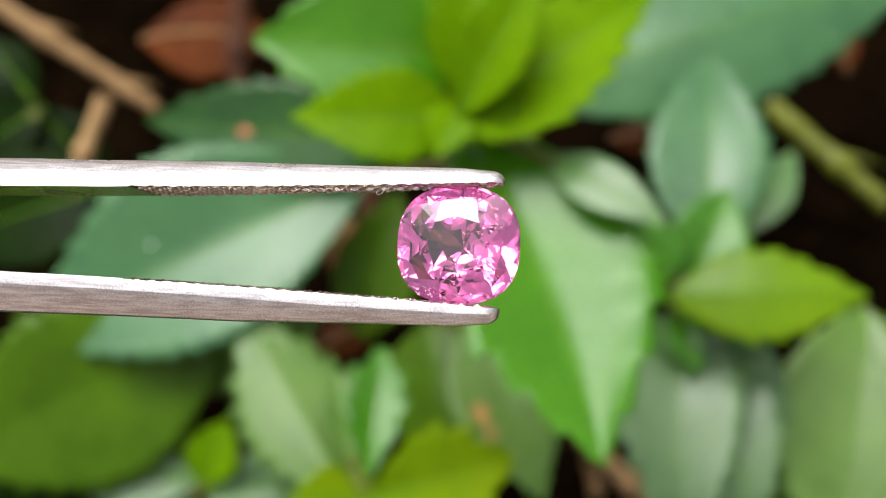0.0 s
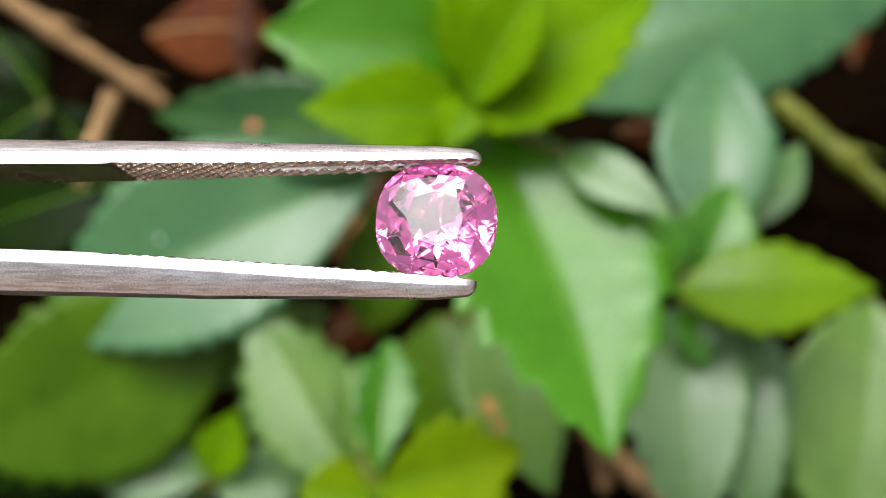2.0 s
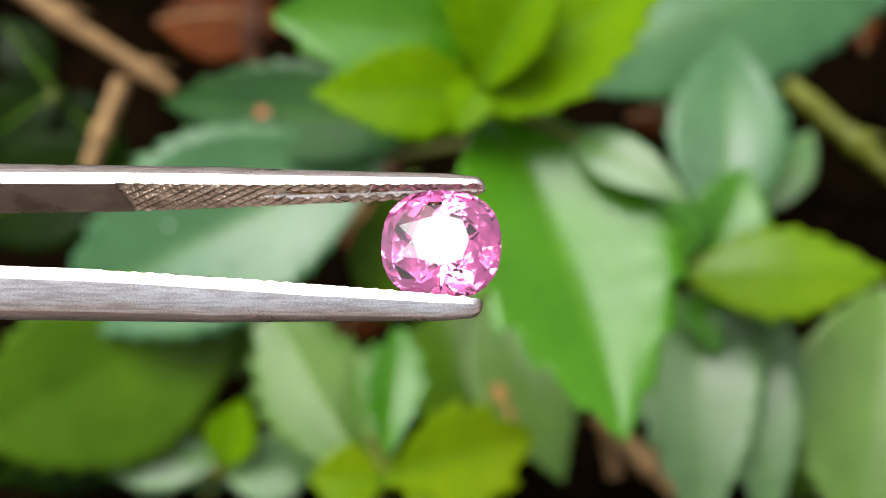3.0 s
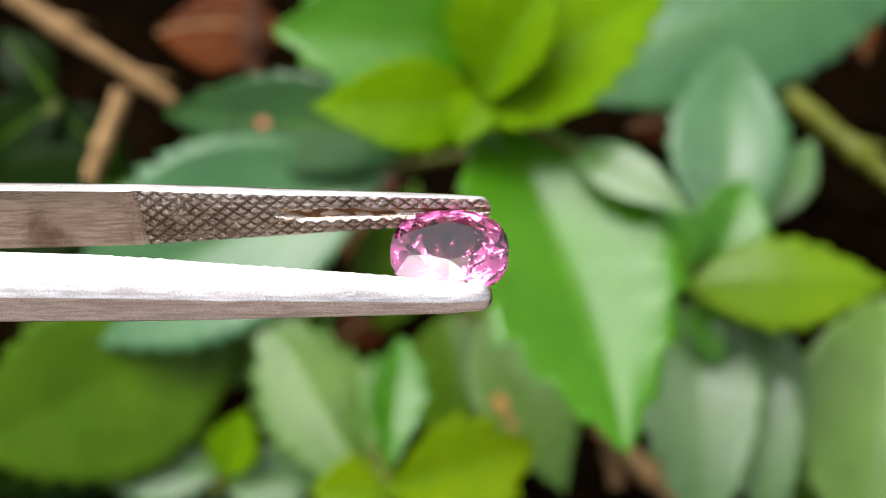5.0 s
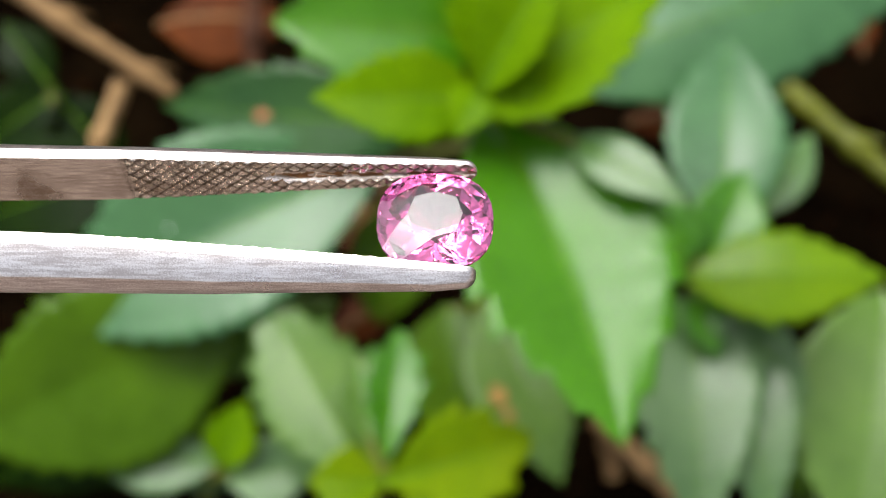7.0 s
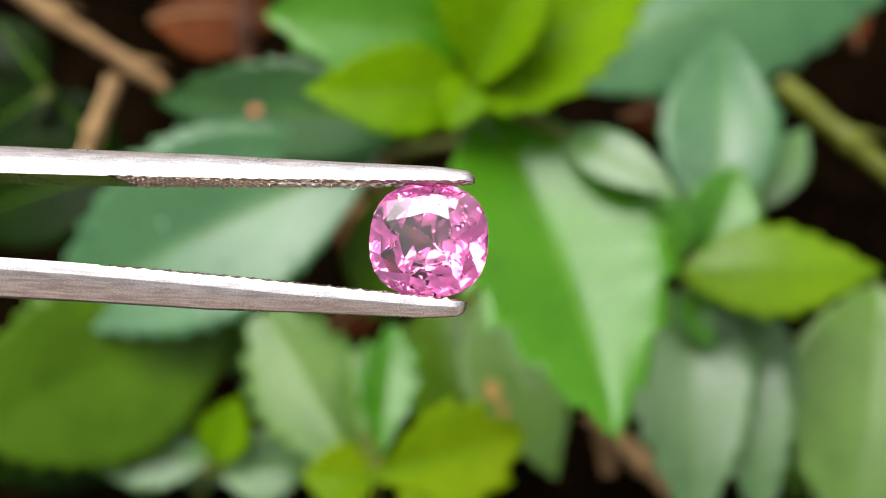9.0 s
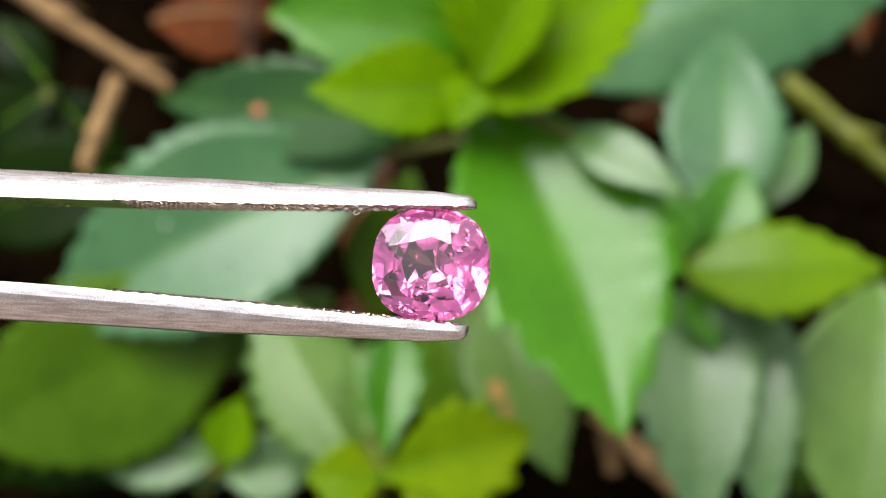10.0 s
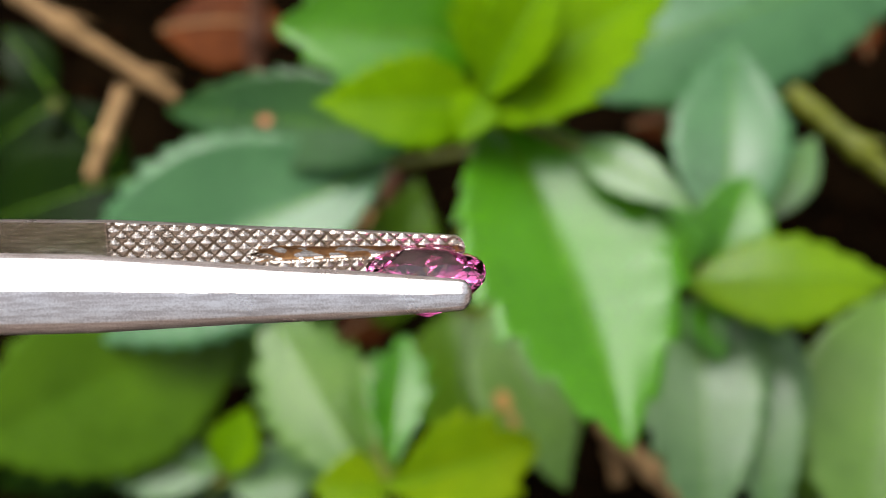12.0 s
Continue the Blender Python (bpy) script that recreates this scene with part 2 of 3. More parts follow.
class Plant:
    """A plant rooted in the ground, with a stem up to its node (bed coordinates in mm)."""
    count = 0

    def __init__(self, name, root, node, label, group="low plants", category="plant"):
        self.node = BED @ (Vector(node) / 1000)
        foot = BED @ (Vector(root) / 1000)
        foot.z = 0
        self.at = new(name)
        self.at.location = foot
        tagged(self.at, label, category, group)
        self.foot = foot
        top = self.node - foot
        pts = bezier((0, 0, -0.004), (top.x * 0.3, top.y * 0.3, top.z * 0.6), top, 10)
        part("stem", tube(pts, [0.0019 - 0.0007 * i / 10 for i in range(11)]), GREEN_STEM, self.at, "slender green stem")

    def leaf(self, base, tip, width, mat, roll=0, fold=12, bend=0.05, teeth=13, peak=0.45, jag=0.15, sweep=0.0, label=""):
        """A leaf from base to tip (bed mm) with its petiole from the node. roll turns it about its length."""
        Plant.count += 1
        a, b = BED @ (Vector(base) / 1000), BED @ (Vector(tip) / 1000)
        x = (b - a).normalized()
        z = BED.to_3x3() @ Vector((0, 0.20, 0.98))
        z = (z - x * z.dot(x)).normalized()
        y = z.cross(x)
        m = Matrix((x, y, z)).transposed().to_4x4()
        m.translation = a - self.foot
        m = m @ Matrix.Rotation(radians(roll), 4, "X")
        bm, rib = leaf_mesh((b - a).length, width / 1000, fold, bend, teeth, Plant.count, peak, jag, sweep)
        ob = part("leaf", bm, mat, self.at, label)
        ob.matrix_local = m
        part("midrib", tube(rib, [0.00042 - 0.0003 * i / (len(rib) - 1) for i in range(len(rib))], 6), PALE_RIB, ob)
        top = self.node - self.foot
        foot = a - self.foot
        if (top - foot).length > 0.003:
            mid = (top + foot) / 2 + (BED.to_3x3() @ Vector((0, 0, -0.004)))
            part("petiole", tube(bezier(top, mid, foot + x * 0.002, 6), [0.0009] * 7, 6), GREEN_STEM, self.at)
        return ob


def blemish(leaf, x, y, z, r, mat=SPOT, label="small reddish brown leaf spot"):
    """A raised spot on a leaf blade."""
    bm = bmesh.new()
    ring = [bm.verts.new((x + r * (1 + 0.25 * noise.noise((k, 1, 5))) * math.cos(k * math.pi / 6), y + 0.7 * r * math.sin(k * math.pi / 6), z)) for k in range(12)]
    low = [bm.verts.new((v.co.x, v.co.y, z - 0.0008)) for v in ring]
    top = bm.verts.new((x, y, z + 0.0003))
    for k in range(12):
        bm.faces.new((ring[k], ring[(k + 1) % 12], top))
        bm.faces.new((low[k], low[(k + 1) % 12], ring[(k + 1) % 12], ring[k]))
    part("spot", bm, mat, leaf, label)


p = Plant('leafy_plant', (9.2, 15.5, -60.0), (2.8, 20.1, 48.0), 'leafy green plant with a bright yellow-green young top')
p.leaf((2.9, 20.1, 50.0), (-23.4, 20.5, 54.0), 13.8, LEAF_YOUNG, fold=10, peak=0.42, roll=-8, teeth=8, jag=0.16)
p.leaf((5.2, 32.1, 40.0), (-31.0, 33.9, 44.0), 23.0, LEAF_SHEEN, fold=8, peak=0.45, roll=-14, teeth=7, jag=0.2)
p.leaf((3.6, 21.9, 52.0), (5.8, 48.6, 50.0), 13.2, LEAF_YOUNG, fold=24, teeth=7, jag=0.28)
p.leaf((1.6, 17.0, 50.0), (33.6, 41.9, 46.0), 21.3, LEAF_YOUNG, fold=16, roll=-14, peak=0.40, teeth=8, jag=0.24)
p.leaf((16.6, 14.2, 48.0), (33.7, 4.1, 58.0), 8.0, LEAF_PALE, fold=3, roll=0, teeth=6, jag=0.1)
p.leaf((2.8, 22.1, 52.0), (-0.9, 14.0, 56.0), 7.2, LEAF_YOUNG, fold=12, roll=0, teeth=5, jag=0.2, peak=0.4)
p.leaf((4.0, 20.5, 42.0), (23.5, -31.8, 63.0), 33.4, LEAF_SHEEN, fold=18, peak=0.48, roll=-13, bend=0.0, teeth=9, jag=0.22, sweep=0.035)
p.leaf((3.0, 21.6, 51.0), (14.3, 18.4, 54.0), 8.2, LEAF_YOUNG, fold=14, roll=-6, teeth=5, jag=0.3, peak=0.42)
p.leaf((2.9, 20.9, 54.0), (14.7, 42.3, 60.0), 11.3, LEAF_YOUNG, fold=20, roll=-8, teeth=7, jag=0.22, peak=0.45)
p = Plant('leafy_plant', (16.2, 8.5, -60.0), (18.0, 20.8, -8.0), 'leafy plant with broad blue-green glossy leaves')
p.leaf((16.8, 33.2, -26.0), (113.4, 65.6, -42.0), 35.6, LEAF_BLUE, fold=-10, roll=-3, teeth=12, jag=0.12)
q = p.leaf((-14.6, 15.4, -14.0), (-86.8, -18.8, -8.0), 40.2, LEAF_BLUE, fold=15, roll=0, bend=0.06, peak=0.50, teeth=15, jag=0.12)
blemish(q, 0.0470, -0.0055, 0.0040, 0.0006, DROPLET, "tiny pale fleck on the leaf")
q = p.leaf((-5.6, 21.4, -8.0), (-65.6, 27.4, -18.0), 20.0, LEAF_DEEP, fold=8, roll=-18, bend=0.08, teeth=11)
blemish(q, 0.0352, 0.0005, 0.0030, 0.0017)
p.leaf((-17.6, -19.4, -24.0), (-9.7, 12.9, -22.0), 18.3, LEAF_OLIVE, fold=10)
p = Plant('leafy_plant', (56.5, -27.7, -60.0), (44.6, -8.0, 6.0), 'leafy green plant with pale lower leaves')
p.leaf((42.3, -8.9, 12.0), (79.1, -8.2, 16.0), 16.7, LEAF_FRESH, fold=-8, roll=-4, teeth=7, jag=0.18)
p.leaf((50.4, -1.3, 4.0), (55.7, 42.2, -12.0), 23.1, LEAF_BLUE, fold=6, roll=-3, teeth=9, jag=0.16)
p.leaf((62.2, 3.3, -12.0), (76.4, 22.0, -22.0), 9.3, LEAF_PALE, fold=8)
p.leaf((46.5, -12.6, -4.0), (44.2, -57.5, 17.0), 23.2, LEAF_PALE, fold=8, roll=6, teeth=9, jag=0.16, peak=0.4)
p.leaf((54.7, -15.1, -8.0), (59.1, -56.7, 10.0), 17.7, LEAF_PALE, fold=9, roll=5, teeth=9, jag=0.2)
p.leaf((51.0, -15.5, -4.0), (69.0, -33.1, 2.0), 12.5, LEAF_PALE, fold=6, roll=-6, teeth=7, jag=0.12)
p.leaf((42.8, -6.3, 10.0), (34.8, 5.4, 10.0), 13.9, LEAF_GREEN, fold=12)
p.leaf((47.5, -6.4, 8.0), (55.4, 12.2, 4.0), 14.1, LEAF_GREEN, fold=12)
p.leaf((45.2, -11.7, 4.0), (48.8, -23.9, 8.0), 7.1, LEAF_GREEN, fold=12, jag=0.2, teeth=6)
p = Plant('leafy_plant', (-18.0, -69.9, -50.0), (-13.7, -44.8, 20.0), 'low leafy plant with toothed pale and yellow-green leaves')
p.leaf((-15.8, -48.4, 14.0), (-39.3, -12.9, 0.0), 22.2, LEAF_SILK, fold=-13, roll=11, peak=0.52, bend=0.02, teeth=9, jag=0.26)
p.leaf((-15.3, -44.6, 26.0), (12.0, -35.8, 32.0), 17.6, LEAF_LIME, fold=12, roll=8, peak=0.6, teeth=6, jag=0.34)
p.leaf((-13.9, -42.2, 18.0), (-11.5, -18.2, 8.0), 10.9, LEAF_GREEN, fold=18, roll=4, teeth=5, jag=0.5, peak=0.55)
p.leaf((-17.1, -40.0, 14.0), (-20.5, -22.7, 6.0), 9.0, LEAF_SILK, fold=14, roll=6, teeth=5, jag=0.4)
p.leaf((-14.3, -44.6, 26.0), (-27.0, -43.7, 28.0), 11.9, LEAF_LIME, fold=12)
p.leaf((-9.3, -43.6, 26.0), (1.6, -50.6, 30.0), 11.8, LEAF_LIME, fold=12)
p = Plant('leafy_plant', (-49.0, -26.8, -50.0), (-45.3, -16.4, -14.0), 'broad-leaved plant with large olive green leaves')
p.leaf((-45.3, -16.4, -14.0), (-106.1, -45.1, -10.0), 38.6, LEAF_OLIVE, fold=6, roll=-16)
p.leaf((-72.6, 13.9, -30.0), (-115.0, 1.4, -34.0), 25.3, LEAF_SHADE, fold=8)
p.leaf((-26.8, -14.3, -18.0), (-55.2, -31.5, -22.0), 13.3, LEAF_DULL, fold=8)
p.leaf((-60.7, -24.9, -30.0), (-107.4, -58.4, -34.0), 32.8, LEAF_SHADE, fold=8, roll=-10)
p = Plant('leafy_plant', (8.9, -26.8, -50.0), (6.8, -14.4, -20.0), 'shaded plant with dull green leaves')
q = p.leaf((5.5, -14.3, -18.0), (20.7, -51.3, -6.0), 20.5, LEAF_DULL, fold=10)
blemish(q, 0.0205, -0.0055, 0.0032, 0.0022, YELLOWED, "yellowed patch on the leaf")
blemish(q, 0.0250, -0.0050, 0.0030, 0.0014, YELLOWED, "yellowed patch on the leaf")
p.leaf((-2.9, -15.8, -24.0), (0.7, -47.0, -14.0), 22.8, LEAF_OLIVE, fold=10)
p.leaf((-10.5, -24.8, -28.0), (-18.0, -45.0, -30.0), 15.0, LEAF_DULL, fold=10)
p.leaf((-7.7, -38.5, -20.0), (14.0, -31.3, -20.0), 13.3, LEAF_DULL, fold=10)
p = Plant('leafy_plant', (101.8, -26.8, -50.0), (88.0, -12.9, -14.0), 'leafy plant with a large dull green leaf')
p.leaf((88.0, -12.3, -14.0), (75.2, -62.3, 4.0), 31.8, LEAF_DULL, fold=6, roll=6)
p.leaf((92.2, -14.1, -16.0), (98.6, -55.1, -8.0), 23.4, LEAF_OLIVE, fold=8)
p.leaf((76.6, -24.8, -28.0), (73.1, -59.0, -20.0), 18.4, LEAF_OLIVE, fold=8)
p = Plant('leafy_plant', (-60.1, -64.7, -45.0), (-51.2, -50.6, -14.0), 'small leafy seedling with pale leaves')
p.leaf((-51.2, -48.2, -14.0), (-78.9, -48.0, -16.0), 13.0, LEAF_PALE, fold=8)
p.leaf((-48.4, -51.4, -12.0), (-28.5, -47.8, -12.0), 14.0, LEAF_PALE, fold=8)
p.leaf((-49.2, -48.6, -10.0), (-44.2, -34.4, -8.0), 10.4, LEAF_YOUNG, fold=10)
p.leaf((-53.2, -42.8, -24.0), (-75.8, -40.6, -26.0), 9.8, LEAF_DULL, fold=8)
p.leaf((-44.6, -42.8, -24.0), (-58.4, -55.4, -20.0), 13.4, LEAF_PALE, fold=8)
p = Plant('leafy_plant', (-99.2, 24.8, -55.0), (-94.1, 31.3, -40.0), 'small green plant, its leaves coloured dark for the shade')
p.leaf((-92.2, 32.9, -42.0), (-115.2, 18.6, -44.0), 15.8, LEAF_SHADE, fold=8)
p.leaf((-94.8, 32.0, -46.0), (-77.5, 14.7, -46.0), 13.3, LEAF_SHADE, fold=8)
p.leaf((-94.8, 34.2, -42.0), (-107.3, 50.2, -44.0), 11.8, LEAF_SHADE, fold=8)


# ---- dry stems, dead leaves and crumbs on the ground ----
def stick(name, a, b, radius, label, category, mat, knots=2, end=0.8, seed=1):
    """A dry stem between two places of the bed (mm), with swollen nodes and torn fibres at its joints."""
    rnd = random.Random(seed)
    a, b = BED @ (Vector(a) / 1000), BED @ (Vector(b) / 1000)
    n = 24
    pts, rad = [], []
    for i in range(n + 1):
        t = i / n
        p = a.lerp(b, t) + Vector((rnd.uniform(-1, 1), rnd.uniform(-1, 1), rnd.uniform(-1, 1))) * radius * 0.10 - a
        swell = sum(math.exp(-((t - (k + 0.6) / knots) * 14) ** 2) for k in range(knots)) * 0.35
        pts.append(p)
        rad.append(radius * (1 - (1 - end) * t) * (1 + swell))
    top = new(name)
    top.location = a
    tagged(top, label, category)
    part("shaft", tube(pts, rad, 10), mat, top)
    for k in range(knots):
        i = int((k + 0.6) / knots * n)
        d = (pts[min(i + 2, n)] - pts[i]).normalized()
        side = d.orthogonal()
        part("torn_sheath", tube([pts[i] + side * radius * 0.8, pts[i] + side * radius * 1.25 + d * radius * 1.6, pts[i] + side * radius * 1.6 + d * radius * 3.2],
                                 [radius * 0.24, radius * 0.14, radius * 0.04], 5), mat, top)


stick('dry_stem', (-95.8, 52.8, -18.0), (-62.1, 30.3, -26.0), 0.0020, 'dry brown plant stem lying across the soil', 'dry stem', DRY_STEM, 2)
stick('dry_stem', (-72.9, 32.7, -23.0), (-80.3, 12.6, -22.0), 0.0021, 'short dry brown plant stem', 'dry stem', DRY_STEM, 1)
stick('grass_stalk', (72.2, 32.0, -30.0), (96.7, 9.1, -24.0), 0.0026, 'yellow-green grass stalk leaning over the soil', 'stalk', GREEN_STEM, 1)
stick('dry_stem', (32.0, -42.8, -40.0), (51.1, -61.8, -38.0), 0.0026, 'dry brown stem on the soil', 'dry stem', DRY_STEM, 1)
stick('dry_stem', (36.4, -57.9, -44.0), (33.8, -44.7, -44.0), 0.0021, 'short brown stem stub on the soil', 'dry stem', DRY_STEM, 1)
stick('brown_stem', (-48.3, 64.8, -50.0), (-49.9, 37.1, -55.0), 0.0027, 'upright brown plant stem', 'dry stem', BROWN_STEM, 1)
stick('brown_stem', (-16.1, 14.4, -40.0), (-21.0, -15.7, -45.0), 0.0023, 'brown woody stem in the shade', 'stem', BROWN_STEM, 1)


def dead_leaf(at, length, width, turn, tip_up, seed):
    a = BED @ (Vector(at) / 1000)
    bm, rib = leaf_mesh(length / 1000, width / 1000, -14, 0.10, 6, seed, 0.5)
    ob = part("dead_leaf", bm, DEAD_LEAF)
    ob.matrix_basis = Matrix.Translation(a) @ pose(0, 0, 0, 8, -tip_up, turn)
    tagged(ob, "curled orange-brown dead leaf lying on shaded soil", "dead leaf", "fallen leaves")
    part("midrib", tube(rib, [0.0005] * len(rib), 5), DRY_STEM, ob)


dead_leaf((-75.0, 52.0, -62.0), 33.0, 23.0, 0, 5, 3)
dead_leaf((39.9, 26.4, -50.0), 21.5, 10.8, 0, 5, 4)
dead_leaf((-24.9, -6.6, -52.0), 16.3, 12.2, 80, 5, 6)
dead_leaf((8.6, -42.8, -40.0), 16.9, 9.1, 100, 5, 8)
dead_leaf((100.4, 43.6, -62.0), 22.4, 12.6, 100, 5, 11)
dead_leaf((-29.6, -23.7, -45.0), 15.9, 10.6, 30, 5, 13)


def crumbs():
    """Loose crumbs and chips of litter scattered on the soil."""
    rnd = random.Random(7)
    bm = bmesh.new()
    for _ in range(900):
        x, y, r = rnd.uniform(-0.16, 0.16), rnd.uniform(-0.05, 0.22), rnd.uniform(0.0006, 0.0028)
        h = 0.010 * noise.noise((x * 22, y * 22, 0)) + 0.004 * noise.noise((x * 90, y * 90, 3))
        m = Matrix.Translation((x, y, h + r * 0.3)) @ pose(0, 0, 0, rnd.uniform(0, 360), rnd.uniform(0, 360), rnd.uniform(0, 360)) @ Matrix.Diagonal((r * rnd.uniform(1, 2.5), r, r * 0.6, 1))
        bmesh.ops.create_icosphere(bm, subdivisions=1, radius=1, matrix=m)
    tagged(part("soil_crumbs", bm, CRUMB), "loose brown crumbs and chips of plant litter, darkened for the shade", "litter", kind="stuff")


crumbs()


# ---- the tweezers (millimetres, x along the arms to the tip, gem centre at the origin) ----
def along(x, table):
    return float(np.interp(x, *zip(*table)))


WIDTH = ((-92, 5.0), (-60, 6.2), (-25.2, 4.6), (-17.7, 4.27), (-9.6, 3.19), (-4, 2.57), (1.2, 1.77), (2.4, 1.58))
THICK = ((-92, 1.2), (-60, 2.4), (-25.2, 2.24), (-12.4, 1.93), (0, 1.17), (2.4, 0.78))
HALF_GAP = ((-92, 0.22), (-86, 0.25), (-60, 1.35), (-35, 2.2), (-25, 2.38), (-20, 2.46), (-15, 2.58), (-10, 2.74), (-5, 2.94), (0, 3.18), (2.4, 3.31))
TIP = 2.38


def tooth(x, z):
    """How far a place on the chequering is from the peak of its pyramid: 0 at the peak, 1 in the valleys."""
    u, v = x / 0.86 + z / 0.80, x / 0.86 - z / 0.80
    return max(abs((u % 1.0) - 0.5), abs((v % 1.0) - 0.5)) * 2


def knurl(x, z, w):
    """Height of the chequered gripping face: rows of small pyramids, with a lengthwise channel near the tip."""
    if x < -18.0:
        return 0.0
    h = 0.19 * (1 - tooth(x, z)) * min(1.0, (0.5 - abs(z) / w) / 0.07 + 0.45) * min(1.0, (x + 18.0) / 0.25) - 0.07
    ch = 0.165 * min(1.0, max(0.0, (x + 10.2) / 1.6)) * w
    if abs(z) < ch:
        h = -0.26 * min(1.0, (ch - abs(z)) / (0.05 * w))
    return h


def arm(name, sign, parent, tip, worn):
    """One arm: flat gripping face, short side lands, two long bevels that meet in a rounded back."""
    bm = bmesh.new()
    cols = 40
    xs = [-92 + 2.0 * k for k in range(37)] + [-18.2 + 0.0717 * k for k in range(int((tip - 0.6 + 18.2) / 0.0717))]
    x = xs[-1]
    while x < tip - 0.004:
        x += max(0.012, (tip - x) * 0.22)
        xs.append(min(x, tip - 0.003))
    rings = []
    for x in xs:
        end = min(1.0, max(0.0, (tip - x) / 0.62))
        end = math.sqrt(max(0.0, 1 - (1 - end) ** 2))
        w, t = along(x, WIDTH) * (0.06 + 0.94 * end), along(x, THICK) * worn * (0.25 + 0.75 * end)
        gap = along(x, HALF_GAP)
        land = min(0.66, t * 0.42)
        ring = []
        for j in range(cols + 1):
            z = w * (j / cols - 0.5)
            ring.append((x, gap - knurl(x, z, w) * (1 if end > 0.9 else end), z))
        hw = w / 2
        prof = [(land * 0.5, hw), (land, hw * 0.975), (land + (t - land) * 0.55, hw * 0.75), (land + (t - land) * 0.94, hw * 0.42), (t, 0.0)]
        for dy, z in prof:
            ring.append((x, gap + dy, z))
        for dy, z in prof[-2::-1]:
            ring.append((x, gap + dy, -z))
        rings.append([bm.verts.new(Vector((p[0], p[1] * sign, p[2])) / 1000) for p in ring])
    n = len(rings[0])
    for i, (a, b) in enumerate(zip(rings, rings[1:])):
        for k in range(n):
            f = bm.faces.new((a[k], a[(k + 1) % n], b[(k + 1) % n], b[k]))
            inner = k < cols
            x, z = (xs[i] + xs[i + 1]) / 2, along(xs[i], WIDTH) * ((k + 0.5) / cols - 0.5)
            f.material_index = 1 if inner else 0
            # faces in the valleys of the chequering get the dark brown material
            if inner and -17.8 < x < tip - 0.4 and not (x > -10.0 and abs(z) < 0.17 * along(x, WIDTH)) and tooth(x, z) > 0.89 + 0.2 * noise.noise((x * 0.8, z, 4)):
                f.material_index = 3
            if inner and -9.5 < x and -0.13 < z / along(x, WIDTH) < 0.17 and noise.noise((x * 1.1, z * 3, sign)) > -0.05:
                f.material_index = 2
            f.smooth = not inner
    bm.faces.new(rings[0])
    bm.faces.new(rings[-1][::-1])
    for a, b in zip(rings, rings[1:]):
        for k in (0, cols, cols + 2, cols + 4, cols + 6, cols + 8):
            bm.edges.get((a[k], b[k])).smooth = False
    bmesh.ops.recalc_face_normals(bm, faces=bm.faces[:])
    grip = bm.copy()
    bmesh.ops.delete(bm, geom=[f for f in bm.faces if f.material_index], context="FACES")
    bmesh.ops.delete(grip, geom=[f for f in grip.faces if not f.material_index], context="FACES")
    ob = part(name, bm, STEEL_OUT, parent, "brushed steel arm with long bevels")
    part("grip_face", grip, [STEEL_OUT, STEEL_IN, RUST, VALLEY_BROWN], ob, "stained chequered gripping face with a rusty groove")
    return ob


tweezers = tagged(new("tweezers"), "brushed steel tweezers gripping a faceted pink stone", "tweezers")
arm("arm", 1, tweezers, TIP, 0.81)
arm("arm", -1, tweezers, TIP - 0.04, 1.0)
bm = bmesh.new()
bmesh.ops.create_cube(bm, size=1, matrix=Matrix.Translation((-0.0945, 0, 0)) @ Matrix.Diagonal((0.012, 0.0030, 0.0044, 1)))
bmesh.ops.bevel(bm, geom=bm.edges[:], offset=0.0006, segments=2, affect="EDGES")
part("joint", bm, STEEL_OUT, tweezers, "welded steel joint")
lint = [(-4.2 + 0.25 * math.cos(a) + 0.02 * a, 2.95 - 0.30 * math.sin(a * 0.9) - 0.08 * a, 1.05) for a in [k * 0.35 for k in range(12)]]
part("lint_fibre", tube([Vector(p) / 1000 for p in lint], [0.00001] * 12, 5), FIBRE, tweezers, "tiny curled white lint fibre")


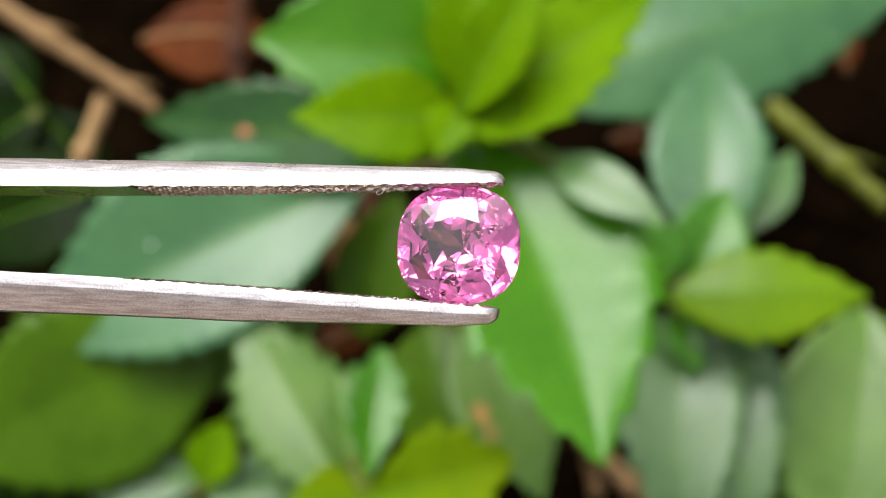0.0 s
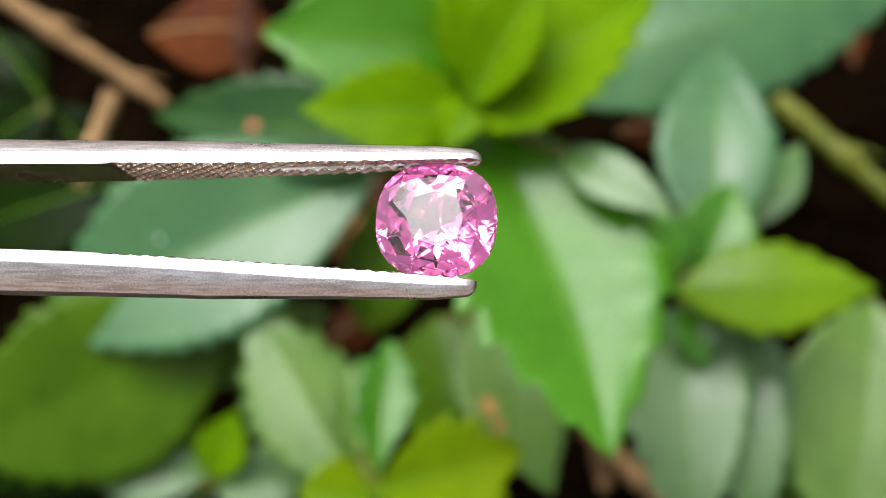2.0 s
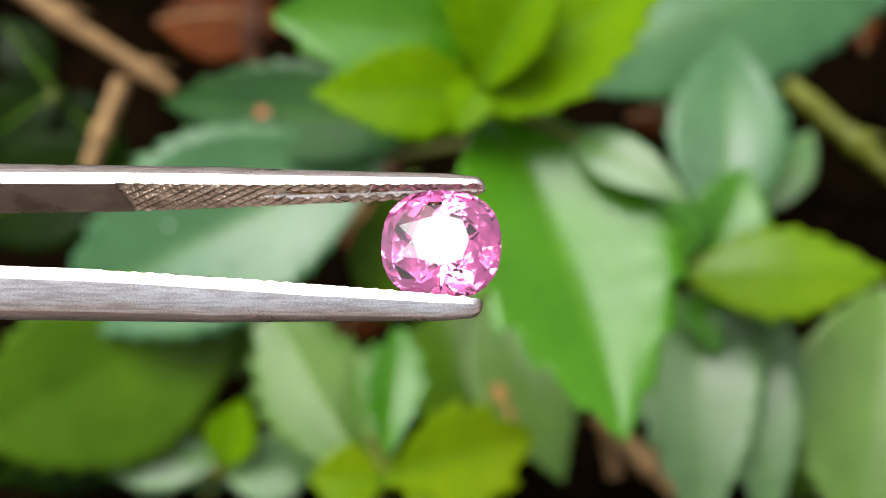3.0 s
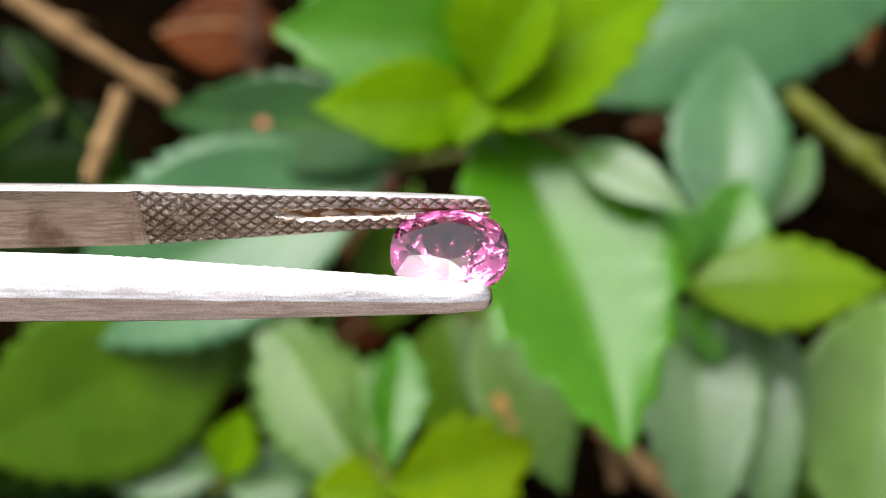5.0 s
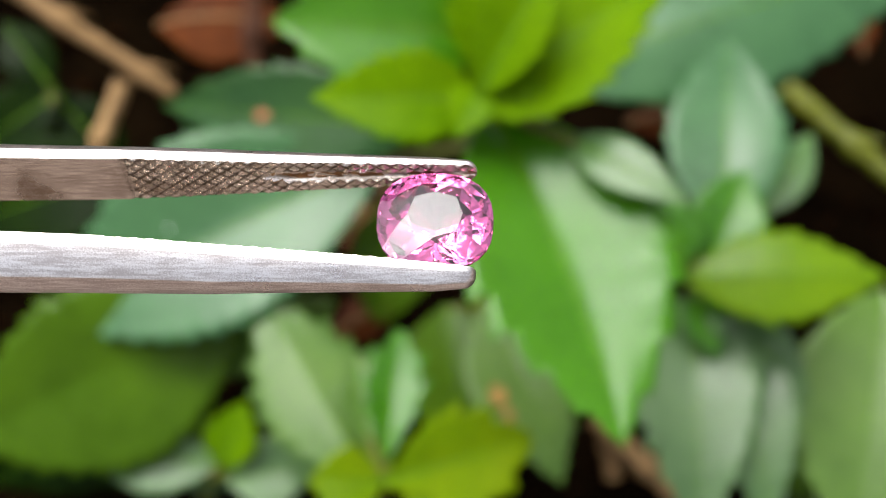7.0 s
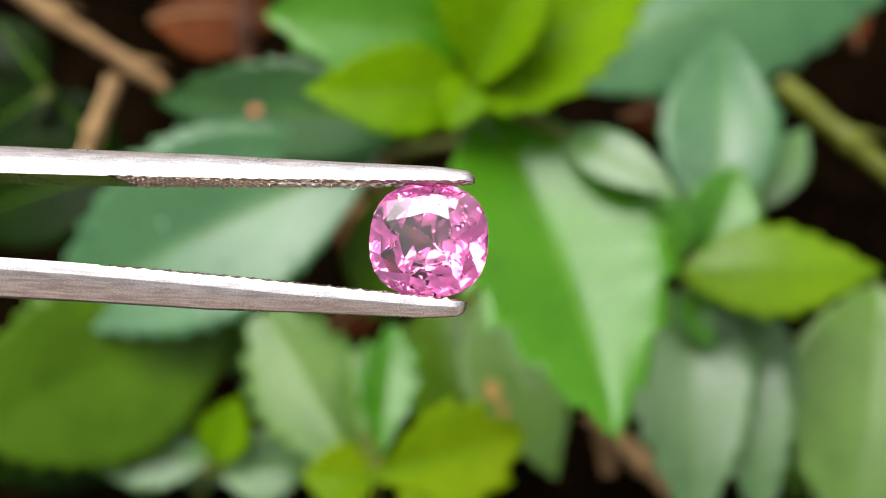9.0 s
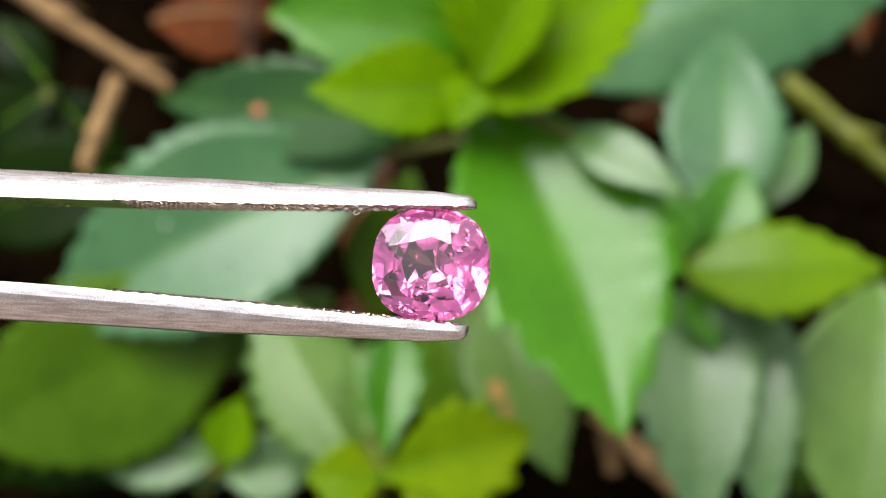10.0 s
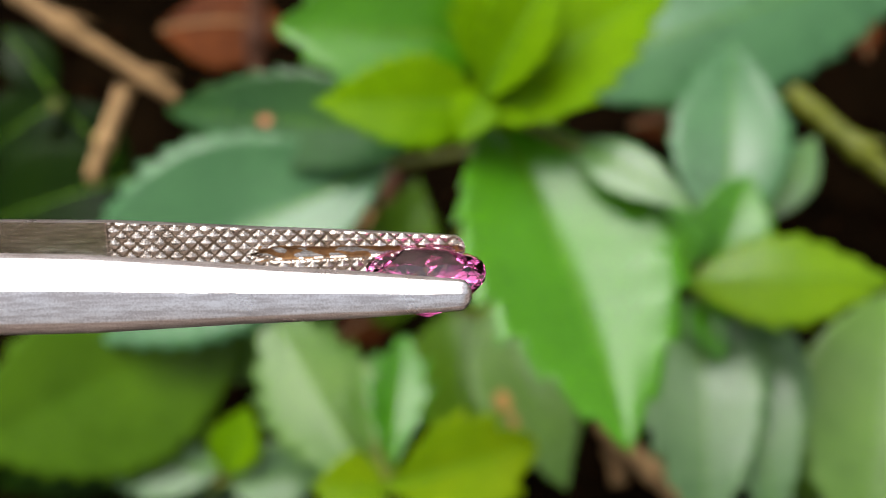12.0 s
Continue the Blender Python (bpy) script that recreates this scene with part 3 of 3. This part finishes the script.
# ---- the gem ----
def gem_mesh():
    """Cushion-cut brilliant: table, star, kite and upper girdle facets, girdle, lower girdle and pavilion facets."""
    def out(a, r):
        c, s = math.cos(a), math.sin(a)
        k = (abs(c) ** 2.5 + abs(s) ** 2.5) ** (-1 / 2.5)
        return Vector((3.33 * r * k * c, 3.17 * r * k * s))

    rnd = random.Random(5)
    bm = bmesh.new()

    def ring(n, r, z, off, jit=0.0):
        vs = []
        for k in range(n):
            a = 2 * math.pi * (k + off) / n + rnd.uniform(-jit, jit)
            p = out(a, r)
            vs.append(bm.verts.new((p.x / 1000, p.y / 1000, (z + rnd.uniform(-jit, jit) * 0.6) / 1000)))
        return vs

    N = 8
    table = ring(N, 0.47, 0.84, 0.0)
    star = ring(N, 0.73, 0.56, 0.5, 0.03)
    gt = ring(4 * N, 1.0, 0.10, 0.0)
    gb = ring(4 * N, 1.0, -0.10, 0.0)
    tiers = [ring(16, 0.91, -0.52, 0.5, 0.07), ring(16, 0.75, -1.12, 1.0, 0.12), ring(16, 0.56, -1.62, 1.5, 0.16),
             ring(16, 0.30, -2.20, 2.0, 0.20)]
    cul = bm.verts.new((0.0001, -0.00005, -0.00280))
    bm.faces.new(table)
    for k in range(N):
        k1 = (k + 1) % N
        bm.faces.new((table[k], star[k], table[k1]))
        g = 4 * k
        mid = (g + 2) % 32
        a, b, c = gt[g], gt[mid], gt[(g + 4) % 32]
        bm.faces.new((table[k], star[k - 1], a))
        bm.faces.new((table[k], a, star[k]))
        bm.faces.new((star[k], a, gt[g + 1]))
        bm.faces.new((star[k], gt[g + 1], b))
        bm.faces.new((star[k], b, gt[g + 3]))
        bm.faces.new((star[k], gt[g + 3], c))
    for k in range(32):
        k1 = (k + 1) % 32
        bm.faces.new((gt[k], gb[k], gb[k1], gt[k1]))
    for k in range(16):
        g, k1 = 2 * k, (k + 1) % 16
        a, c = tiers[0][k], tiers[0][k1]
        bm.faces.new((a, gb[(g + 1) % 32], gb[g]))
        bm.faces.new((a, gb[(g + 2) % 32], gb[(g + 1) % 32]))
        bm.faces.new((a, c, gb[(g + 2) % 32]))
        for up, dn in zip(tiers, tiers[1:]):
            bm.faces.new((dn[k], up[k1], up[k]))
            bm.faces.new((dn[k], dn[k1], up[k1]))
        bm.faces.new((cul, tiers[-1][k1], tiers[-1][k]))
    bmesh.ops.recalc_face_normals(bm, faces=bm.faces[:])
    return bm


def gem_piece(name, wanted, parent):
    """One zone of the cut stone, taken out of the whole by the height of its facets."""
    bm = gem_mesh()
    rest = [f for f in bm.faces if not wanted(f)]
    bmesh.ops.delete(bm, geom=rest, context="FACES")
    return part(name, bm, GEM, parent)


gem = tagged(new("gemstone"), "transparent pink cushion-cut faceted gemstone held in tweezers", "gemstone")
crown = gem_piece("crown", lambda f: f.calc_center_median().z > 0.00012 and f.normal.z < 0.999, gem)
gem_piece("table_facet", lambda f: f.normal.z >= 0.999, crown)
gem_piece("girdle", lambda f: abs(f.calc_center_median().z) < 0.00005, gem)
gem_piece("pavilion", lambda f: f.calc_center_median().z < -0.00012, gem)


# ---- what moves ----
def motions():
    """The tweezers drift and turn about their length; the stone goes with them."""
    rows = [
        (0.0, pose(0.00083, -0.08725, 0.22655, 26.08, -8.01, -6.68)),
        (0.5, pose(-0.00005, -0.08663, 0.22694, 24.62, -7.27, -6.03)),
        (1.0, pose(-0.00024, -0.08662, 0.22725, 24.84, -6.51, -5.52)),
        (1.5, pose(-0.00073, -0.08660, 0.22557, 23.44, -5.50, -4.91)),
        (1.8, pose(-0.00110, -0.08663, 0.22583, 21.29, -5.02, -4.36)),
        (2.0, pose(-0.00135, -0.08643, 0.22612, 19.86, -4.71, -4.00)),
        (2.2, pose(-0.00140, -0.08662, 0.22561, 18.33, -3.82, -3.49)),
        (2.5, pose(-0.00144, -0.08801, 0.22421, 16.06, -2.48, -2.73)),
        (2.7, pose(-0.00185, -0.08836, 0.22360, 13.69, -1.86, -2.33)),
        (3.0, pose(-0.00237, -0.08815, 0.22310, 10.13, -0.94, -1.72)),
        (3.2, pose(-0.00238, -0.08787, 0.22296, 6.52, 0.42, -0.97)),
        (4.8, pose(-0.00204, -0.08686, 0.22232, -10.15, 0.53, -0.20)),
        (5.0, pose(-0.00207, -0.08672, 0.22263, -14.46, 0.13, -0.49)),
        (5.5, pose(-0.00238, -0.08692, 0.22078, -19.08, 1.05, -0.16)),
        (6.0, pose(-0.00252, -0.08617, 0.22177, -19.78, 1.37, 0.21)),
        (6.5, pose(-0.00223, -0.08591, 0.22111, -9.13, 1.54, -0.56)),
        (7.0, pose(-0.00266, -0.08602, 0.22279, 0.03, 0.60, -0.80)),
        (7.2, pose(-0.00289, -0.08549, 0.22332, 3.63, 0.14, -1.04)),
        (8.8, pose(-0.00227, -0.08762, 0.22217, 22.18, -2.42, -5.22)),
        (9.0, pose(-0.00221, -0.08811, 0.22291, 24.40, -4.65, -6.27)),
        (9.5, pose(-0.00215, -0.08827, 0.22282, 26.19, -4.57, -6.40)),
        (10.0, pose(-0.00260, -0.08885, 0.22128, 25.23, -3.82, -6.12)),
        (10.2, pose(-0.00295, -0.08940, 0.22081, 21.07, -3.29, -5.58)),
        (10.5, pose(-0.00352, -0.08971, 0.22041, 14.83, -2.50, -4.78)),
        (11.0, pose(-0.00327, -0.08934, 0.22194, -0.55, 1.71, -1.02)),
        (11.5, pose(-0.00400, -0.08802, 0.22183, -17.44, 2.80, 0.61)),
        (12.0, pose(-0.00365, -0.08844, 0.22265, -39.54, 2.35, 1.65)),
    ]
    walk(tweezers, rows)
    walk(gem, rows)


motions()
